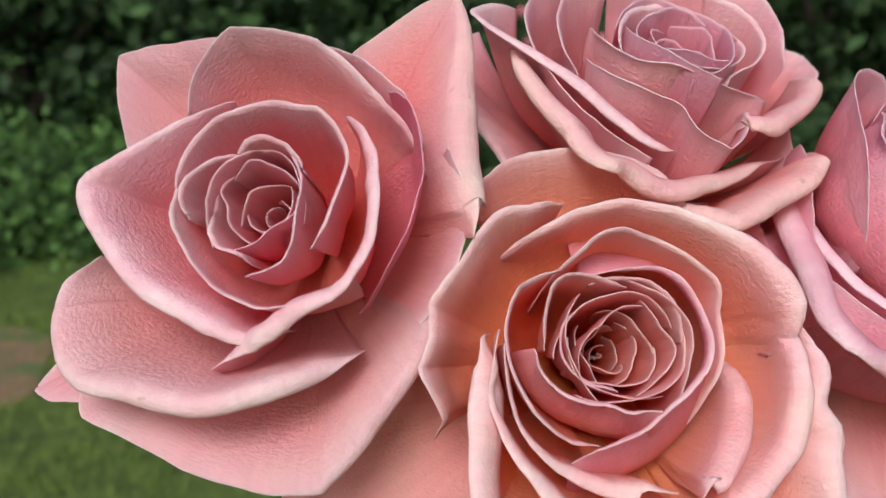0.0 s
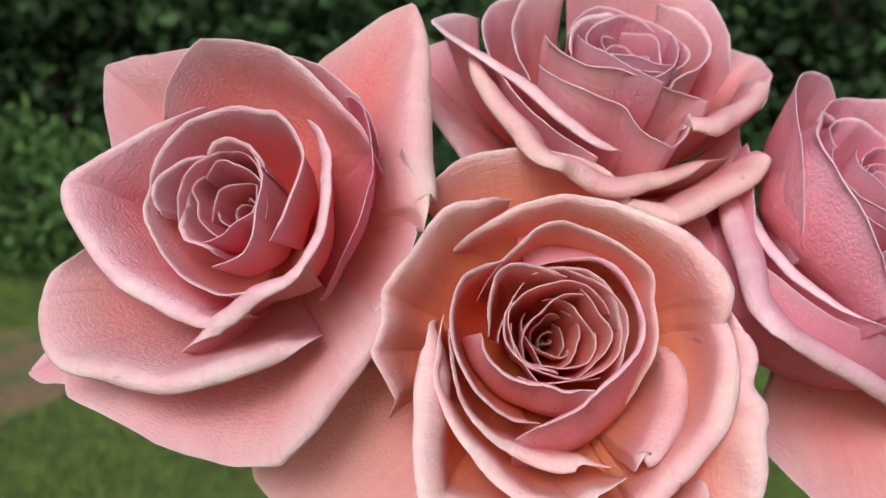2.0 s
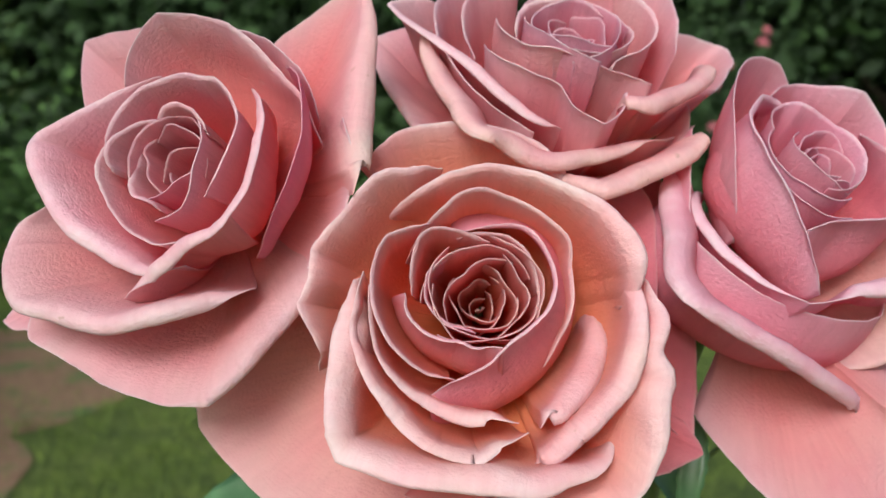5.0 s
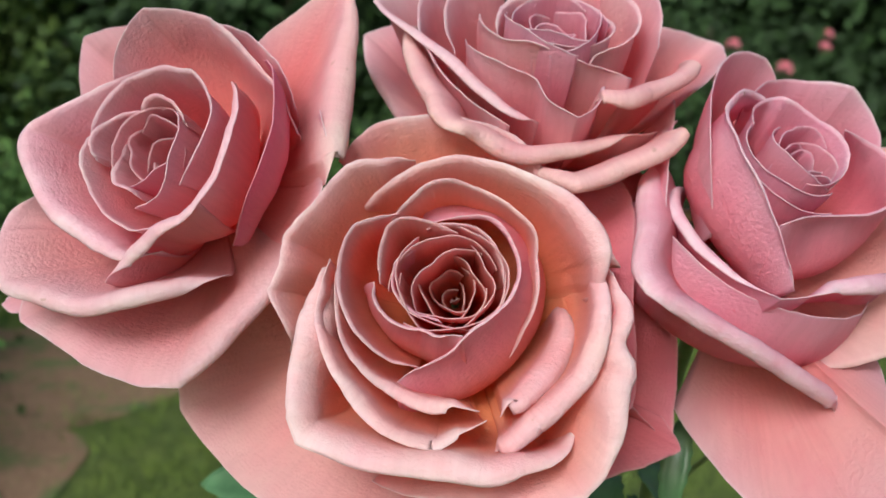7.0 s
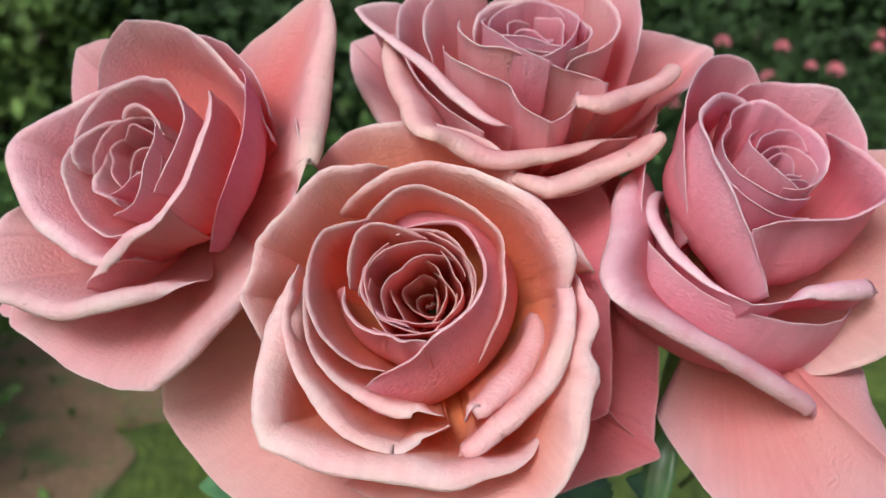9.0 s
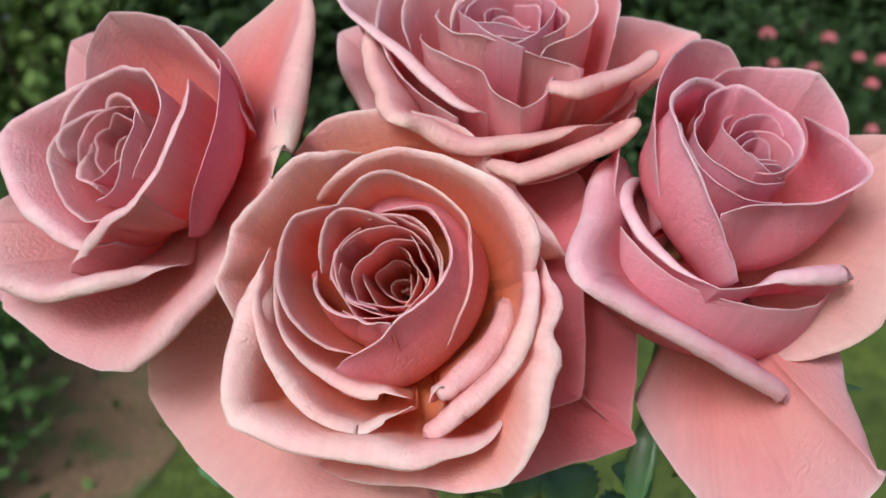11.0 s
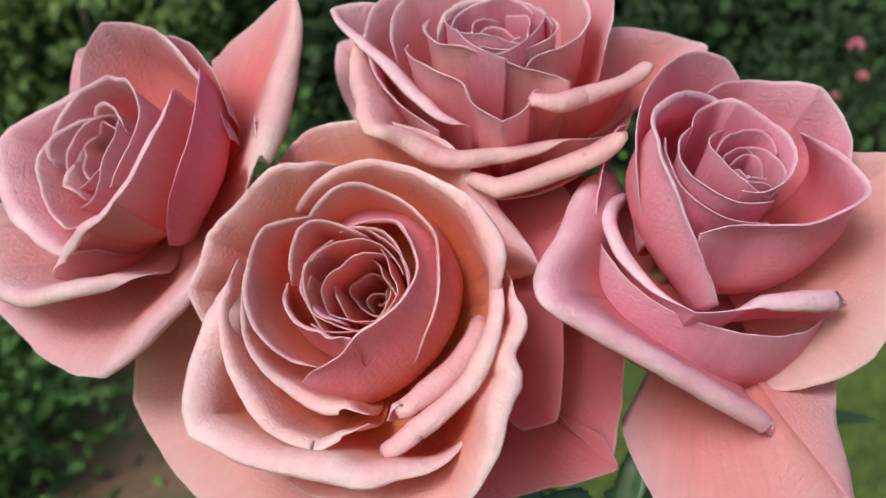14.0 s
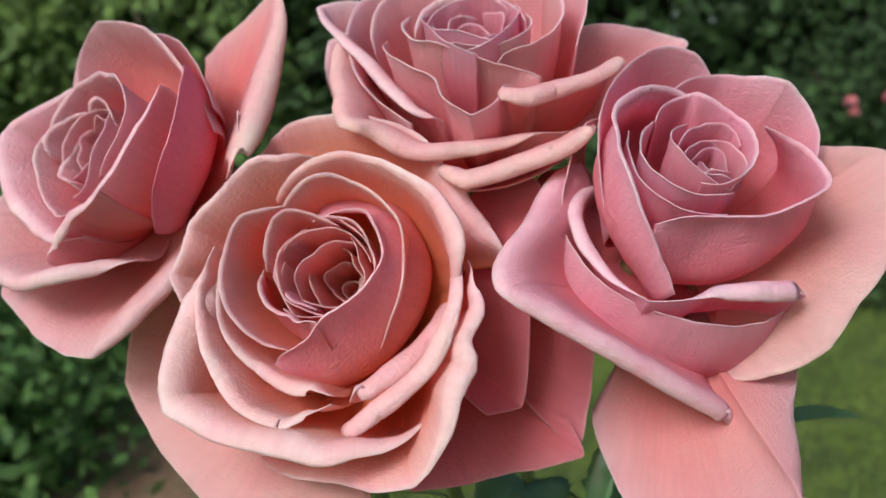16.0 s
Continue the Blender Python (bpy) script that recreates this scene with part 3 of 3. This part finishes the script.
top((130, 150, 170, 195, 220, 250), (56, 60, 56, 48, 42, 36), (58, 60, 58, 53, 48, 40), lean=62, curl=40)
top((110, 80, 55, 35, 15), (58, 62, 60, 50, 42), (60, 64, 62, 60, 52), lean=65, curl=30)
top((120, 140, 165, 190), (46, 50, 46, 38), (62, 64, 60, 52), lean=65, curl=40)
top((180, 200, 229, 258, 273, 290, 308, 318, 335), (34, 33, 28, 25, 31, 36, 32, 28, 24), (55, 58, 59, 56, 52, 48, 49, 51, 44), lean=74, curl=(30, 40, 60, 60, 50, 40, 50, 60, 50), roll=2.5, corners=(5,))
top((150, 165, 200, 242, 290, 335, 350), (36, 31, 22, 15, 14, 20, 32), (56, 59, 62, 64, 60, 54, 48), lean=82, curl=80, roll=1.9)
top((70, 45, 23, 355, 330), (50, 44, 35, 19, 16), (58, 60, 58, 56, 52), lean=80, curl=80, roll=1.8)
top((235, 260, 300, 340, 24, 58), (14, 10, 9, 14, 25, 31), (60, 62, 61, 60, 60, 56), lean=85, curl=70, roll=1.6)
top((60, 90, 120, 150, 180), (26, 28, 28, 26, 22), (58, 62, 63, 62, 58), lean=80, curl=80, roll=1.8)
heart(top_rose, PINK, (0.0, 9.0), 20, 64, 52, 11, 70)

right_rose = rose_thing("half-open pink rose with long reflexed lower petals", (0.178, 0.316, 1.258), (0.36, -0.60, 0.72), (0.14, 0.52, 0))


def right(*args, **kw):
    return petal(right_rose, PINK, *args, **kw)


petal(right_rose, OUTER, (262, 276, 281, 289, 296, 297, 301, 308, 321), (60, 100, 119, 129, 121, 118, 103, 83, 69), (-45, -30, -22, -5, 14, 20, 15, 8, 0), lean=0, curl=(20, 20, 20, 20, 30, 60, 60, 50, 30), roll=4, foot=0.4, base=-14, wide=0.8, corners=(3, 5))
petal(right_rose, CREAM, (48, 43, 35, 29, 15, 356, 333, 319, 313, 303, 298), (46, 55, 64, 75, 77, 72, 70, 74, 73, 68, 62), (28, 30, 36, 40, 42, 40, 34, 26, 18, 6, -2), lean=10, curl=(10, 10, 10, 10, 20, 30, 40, 50, 60, 60, 60), corners=(3, 7))
right((165, 174, 187, 214, 229, 235, 243, 257, 273, 290, 295, 296), (39, 44, 50, 64, 87, 91, 85, 80, 78, 80, 82, 70), (12, 18, 22, 28, 34, 36, 33, 28, 20, 9, 3, -4), lean=(10, 5, 5, 5, 5, 10, 40, 50, 50, 45, 40, 30), curl=(90, 120, 120, 110, 90, 70, 140, 160, 160, 150, 130, 90), roll=(5, 6, 7, 7, 6, 5, 5, 5, 5, 5, 5, 4), corners=(5, 10), base=-8)
right((186, 222, 250, 275, 300, 332), (44, 50, 55, 57, 57, 52), (14, 20, 24, 26, 24, 14), lean=98, curl=20, bulge=76, foot=0.1, base=-34)
right((150, 170, 190, 205, 222), (46, 46, 46, 48, 50), (28, 34, 30, 24, 12), lean=85, curl=20, roll=2, bulge=52, foot=0.1, base=-20)
right((171, 190, 203, 232, 253, 264, 275, 288, 307, 322, 324), (27, 38, 44, 51, 57, 59, 55, 53, 54, 57, 55), (10, 18, 22, 26, 30, 33, 34, 36, 36, 32, 24), lean=80, curl=(90, 120, 150, 150, 120, 30, 40, 140, 160, 160, 120), roll=(3, 3.5, 4, 4, 3, 2, 3, 4.5, 5.5, 5.5, 4), belly=1.0, foot=0.0, base=-6, corners=(5, 9))
right((92, 105, 120, 134, 155, 175, 190, 212, 228), (45, 50, 50, 47, 42, 40, 39, 37, 36), (42, 51, 53, 53, 55, 54, 50, 36, 20), lean=75, curl=30, corners=(1, 3), belly=0.95)
right((123, 110, 91, 75, 61, 49, 33, 18), (33, 38, 45, 46, 47, 49, 47, 43), (44, 47, 46, 51, 55, 50, 43, 32), lean=70, curl=30, corners=(4,))
right((45, 23, 0, 340, 320, 286, 265, 253), (24, 36, 42, 38, 33, 28, 33, 39), (52, 50, 52, 54, 50, 47, 48, 46), lean=80, curl=80, roll=1.8, bulge=56, foot=0.3)
right((108, 121, 156, 181, 205, 233, 255, 272), (30, 33, 33, 36, 35, 38, 44, 50), (44, 48, 56, 57, 57, 54, 45, 30), lean=88, curl=90, roll=2.5, bulge=50, foot=0.3)
right((180, 210, 240, 270, 300), (28, 30, 31, 28, 24), (48, 51, 50, 47, 43), lean=85, curl=70, roll=1.6)
right((160, 185, 215, 254, 290, 315), (22, 24, 25, 25, 20, 17), (49, 50, 51, 52, 49, 45), lean=85, curl=70, roll=1.6)
right((162, 116, 106, 75, 34, 341, 312), (21, 29, 25, 22, 17, 16, 16), (50, 48, 53, 51, 54, 51, 45), lean=85, curl=70, roll=1.6)
heart(right_rose, PINK, (3.0, 0.0), 13, 50, 42, 10, 200)


# ---- garden behind ----
def ground_sheet():
    bm = bmesh.new()
    bmesh.ops.create_grid(bm, x_segments=60, y_segments=60, size=150)
    return part("ground", bm, LAWN, smooth=True)


tagged(ground_sheet(), "mown green lawn reaching to the hedge", "lawn", kind="structure")


def soil_patch(x, y, w, d):
    bm = bmesh.new()
    c = bm.verts.new((x, y, 0.012))
    ring = []
    for k in range(48):
        a = 2 * math.pi * k / 48
        q = 1 + 0.28 * noise.noise(Vector((math.cos(a) * 1.6, math.sin(a) * 1.6, x)))
        ring.append(bm.verts.new((x + w * q * math.cos(a), y + d * q * math.sin(a), 0.006)))
    for k in range(48):
        bm.faces.new((c, ring[k], ring[(k + 1) % 48]))
    bmesh.ops.recalc_face_normals(bm, faces=bm.faces)
    return tagged(part("soil_patch", bm, SOIL), "bare brown soil patch in the lawn", "soil", kind="structure")


def crown_mesh(w, d, h, low, clumps, leaves, size, rng):
    """Leaves in uneven clumps, as bent lozenges."""
    verts, faces = [], []
    for c in range(clumps):
        while True:
            p = rng.uniform(-1, 1, 3)
            if p @ p < 1:
                break
        cx = p * np.array([w, d, (h - low) / 2]) + np.array([0, 0, (h + low) / 2])
        cr = rng.uniform(0.16, 0.42)
        for i in range(leaves):
            o = cx + rng.normal(0, cr * 0.55, 3)
            if o[2] < 0.03:
                o[2] = 0.03 + 0.2 * rng.random()
            t = rng.normal(0, 1, 3) + np.array([0, -0.4, -0.3])
            t /= np.linalg.norm(t)
            s = np.cross(t, rng.normal(0, 1, 3))
            s /= np.linalg.norm(s) + 1e-9
            n = np.cross(t, s)
            q = size * rng.uniform(0.6, 1.4)
            k = len(verts)
            verts += [o, o + t * q * 0.5 + s * q * 0.28 + n * q * 0.06, o + t * q, o + t * q * 0.5 - s * q * 0.28 + n * q * 0.06]
            faces += [(k, k + 1, k + 2), (k, k + 2, k + 3)]
    me = bpy.data.meshes.new("crown")
    me.from_pydata([tuple(v) for v in verts], [], faces)
    return me


def shrub(x, y, w, d, h, mat, label, category="tree", low=0.1, clumps=90, leaves=70, size=0.07, seed=1, flowers=0):
    rng = np.random.default_rng(seed)
    ob = new("shrub" if category == "shrub" else "tree")
    ob.matrix_basis = pose(x, y, 0)
    tagged(ob, label, category, "garden hedge")
    part("trunk", tube(bezier([(0, 0, -0.02), (0.05, 0, h * 0.2), (-0.05, 0.03, h * 0.4), (0.03, 0, h * 0.72)], 10), [0.09 * h / 3 * (1 - 0.07 * i) for i in range(10)]), BARK, ob)
    for k in range(5):
        a = k * 1.3 + seed
        z0 = h * (0.15 + 0.1 * k)
        part("limb", tube(bezier([(0, 0, z0), (0.2 * w * math.cos(a), 0.2 * d * math.sin(a), z0 + 0.1 * h), (0.5 * w * math.cos(a), 0.5 * d * math.sin(a), z0 + 0.18 * h), (0.75 * w * math.cos(a), 0.75 * d * math.sin(a), z0 + 0.3 * h)], 8), [0.035 * h / 3 * (1 - 0.1 * i) for i in range(8)], 6), BARK, ob)
    me = crown_mesh(w, d, h, low, clumps, leaves, size, rng)
    me.materials.append(mat)
    cr = new("crown", me)
    cr.parent = ob
    for k in range(flowers):
        bm = bmesh.new()
        r0 = 0.035 * rng.uniform(0.7, 1.3)
        for j in range(12):
            a, e = j * 2.4, 0.3 + 0.09 * j
            c = Vector((math.cos(a) * math.cos(e), math.sin(a) * math.cos(e), math.sin(e))) * r0 * 0.7
            side2 = Vector((-math.sin(a), math.cos(a), 0)) * r0 * 0.5
            up = Vector((math.cos(a) * 0.5, math.sin(a) * 0.5, 0.8)) * r0
            vs = [bm.verts.new(q) for q in (c - side2 * 0.4, c + side2 * 0.4, c + side2 + up * 0.6, c + up, c - side2 + up * 0.6)]
            bm.faces.new(vs)
        a = rng.uniform(-2.6, -0.5)
        zz = rng.uniform(0.45, 0.92) * h
        part("blossom", bm, BLOSSOM, ob, "small pink blossom" if k == 0 else "", matrix=pose(w * 0.95 * math.cos(a), d * 0.95 * math.sin(a), zz, 60, 0, 0))
    return ob


# trees on the left take the lit copy of the leaf colour
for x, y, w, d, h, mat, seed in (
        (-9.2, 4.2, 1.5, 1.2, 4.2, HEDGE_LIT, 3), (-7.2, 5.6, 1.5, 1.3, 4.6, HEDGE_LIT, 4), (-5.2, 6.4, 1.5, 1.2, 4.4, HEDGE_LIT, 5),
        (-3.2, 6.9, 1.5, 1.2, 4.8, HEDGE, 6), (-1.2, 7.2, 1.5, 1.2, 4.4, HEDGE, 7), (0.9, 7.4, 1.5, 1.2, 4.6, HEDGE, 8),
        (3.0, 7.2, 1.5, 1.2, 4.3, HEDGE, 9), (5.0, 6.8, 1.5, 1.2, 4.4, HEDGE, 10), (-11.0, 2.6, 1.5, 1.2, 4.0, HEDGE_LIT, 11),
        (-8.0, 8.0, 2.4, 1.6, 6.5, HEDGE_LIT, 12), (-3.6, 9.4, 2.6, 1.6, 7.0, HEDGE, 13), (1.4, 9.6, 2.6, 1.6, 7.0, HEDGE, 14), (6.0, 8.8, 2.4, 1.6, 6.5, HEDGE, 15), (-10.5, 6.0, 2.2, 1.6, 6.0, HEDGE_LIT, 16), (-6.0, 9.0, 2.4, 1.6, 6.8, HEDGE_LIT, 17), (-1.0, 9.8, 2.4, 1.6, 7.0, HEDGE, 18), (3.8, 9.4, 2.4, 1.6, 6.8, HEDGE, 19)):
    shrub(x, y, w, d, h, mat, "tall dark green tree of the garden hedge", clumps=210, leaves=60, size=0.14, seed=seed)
for x, y, w, d, h, seed in ((-2.9, 5.7, 0.8, 0.5, 0.9, 21), (-3.9, 4.9, 0.7, 0.5, 0.8, 22), (-4.4, 4.0, 0.7, 0.5, 0.8, 23), (-1.7, 6.2, 0.8, 0.5, 0.9, 24), (-3.9, 2.9, 0.6, 0.5, 0.6, 25), (-2.95, 2.45, 0.6, 0.5, 0.55, 26), (-3.5, 3.1, 0.7, 0.5, 0.9, 28), (-2.45, 1.9, 0.32, 0.3, 0.3, 29), (-4.6, 3.1, 0.8, 0.6, 1.1, 27)):
    shrub(x, y, w, d, h, FERN, "low light green shrub before the hedge", "shrub", 0.02, 60, 60, 0.07, seed)
shrub(0.6, 5.9, 0.9, 0.6, 1.9, HEDGE, "dark shrub dotted with pink blossoms", "shrub", 0.1, 90, 60, 0.07, 31, 16)
soil_patch(-2.55, 3.4, 0.95, 0.75)
soil_patch(-1.95, 2.35, 0.42, 0.5)



# ---- rose foliage under the blooms ----
def leaflet(parent, base, tip, width, name="leaflet"):
    """A pointed rose leaflet with a toothed edge, folded a little along its midrib."""
    base, tip = Vector(base), Vector(tip)
    t = (tip - base)
    length = t.length
    t.normalize()
    s = t.cross(Vector((0, -0.6, 0.8))).normalized()
    n = s.cross(t)
    bm = bmesh.new()
    rows = []
    m = 17
    for i in range(m):
        f = i / (m - 1)
        w = width * (math.sin(math.pi * f ** 0.8) ** 0.8 if 0 < f < 1 else 0.02) * (1 + (0.09 if i % 2 else -0.05))
        c = base + t * length * f + n * (0.10 * length * math.sin(3.0 * f) - 0.12 * length * f * f)
        rows.append([bm.verts.new(c + s * w * q + n * abs(q) * w * 0.28) for q in (-1, -0.5, 0, 0.5, 1)])
    for a, b in zip(rows, rows[1:]):
        for q in range(4):
            bm.faces.new((a[q], a[q + 1], b[q + 1], b[q]))
    ob = part(name, bm, ROSE_LEAF, parent)
    md = ob.modifiers.new("thickness", "SOLIDIFY")
    md.thickness = 0.0004
    return ob


def leaf_spray(joint, leaflets):
    ob = new("rose_leaf")
    ob.matrix_basis = pose(*joint)
    tagged(ob, "green toothed rose leaf on the stem below the blooms", "leaf", "rose leaves")
    j = Vector(joint)
    far = sum((Vector(a) for a, b, w in leaflets), Vector()) / len(leaflets) - j
    part("leaf_stalk", tube([(0, 0, 0), tuple(far * 0.5 + Vector((0, 0, 0.004))), tuple(far)], [0.0013, 0.0011, 0.0009], 6), STEM, ob)
    for a, b, w in leaflets:
        leaflet(ob, Vector(a) - j, Vector(b) - j, w)
    return ob


leaf_spray((0.070, 0.415, 1.060), [((-0.010, 0.365, 1.080), (-0.085, 0.350, 1.092), 0.021), ((0.000, 0.37, 1.075), (-0.040, 0.33, 1.058), 0.018)])
leaf_spray((0.120, 0.415, 1.060), [((0.140, 0.372, 1.085), (0.128, 0.352, 1.112), 0.014), ((0.148, 0.375, 1.08), (0.170, 0.35, 1.075), 0.016), ((0.14, 0.37, 1.08), (0.12, 0.34, 1.082), 0.016)])
leaf_spray((0.110, 0.415, 1.070), [((0.090, 0.37, 1.10), (0.078, 0.345, 1.092), 0.012), ((0.10, 0.37, 1.10), (0.115, 0.34, 1.09), 0.013)])
leaf_spray((0.150, 0.420, 1.080), [((0.200, 0.415, 1.128), (0.233, 0.405, 1.141), 0.004)])
leaf_spray((0.138, 0.400, 1.100), [((0.143, 0.345, 1.142), (0.135, 0.325, 1.098), 0.006)])


def grass_tufts(count):
    """Short blades over the near lawn, in loose tufts."""
    rng = np.random.default_rng(5)
    n = count
    centre = np.stack([rng.uniform(-4.2, 2.2, n // 12), rng.uniform(2.2, 6.4, n // 12)], 1)
    base = np.repeat(centre, 12, 0) + rng.normal(0, 0.035, (n // 12 * 12, 2))
    soil = ((base[:, 0] + 2.55) / 0.9) ** 2 + ((base[:, 1] - 3.4) / 0.7) ** 2 < 1
    soil |= ((base[:, 0] + 1.95) / 0.42) ** 2 + ((base[:, 1] - 2.35) / 0.5) ** 2 < 1
    base = base[~soil | (rng.random(len(base)) < 0.12)]
    m = len(base)
    a = rng.uniform(0, 6.283, m)
    h = rng.uniform(0.02, 0.06, m)
    side = np.stack([np.cos(a), np.sin(a)], 1) * 0.003
    tip = base + rng.normal(0, 0.02, (m, 2))
    v = np.zeros((m, 3, 3))
    v[:, 0, :2], v[:, 1, :2], v[:, 2, :2] = base - side, base + side, tip
    v[:, 2, 2] = h
    v[:, :2, 2] = -0.002
    me = bpy.data.meshes.new("grass")
    me.from_pydata(v.reshape(-1, 3).tolist(), [], np.arange(3 * m).reshape(-1, 3).tolist())
    me.materials.append(GRASS)
    tagged(new("grass", me), "short green grass blades of the lawn", "grass", kind="stuff")


grass_tufts(48000)
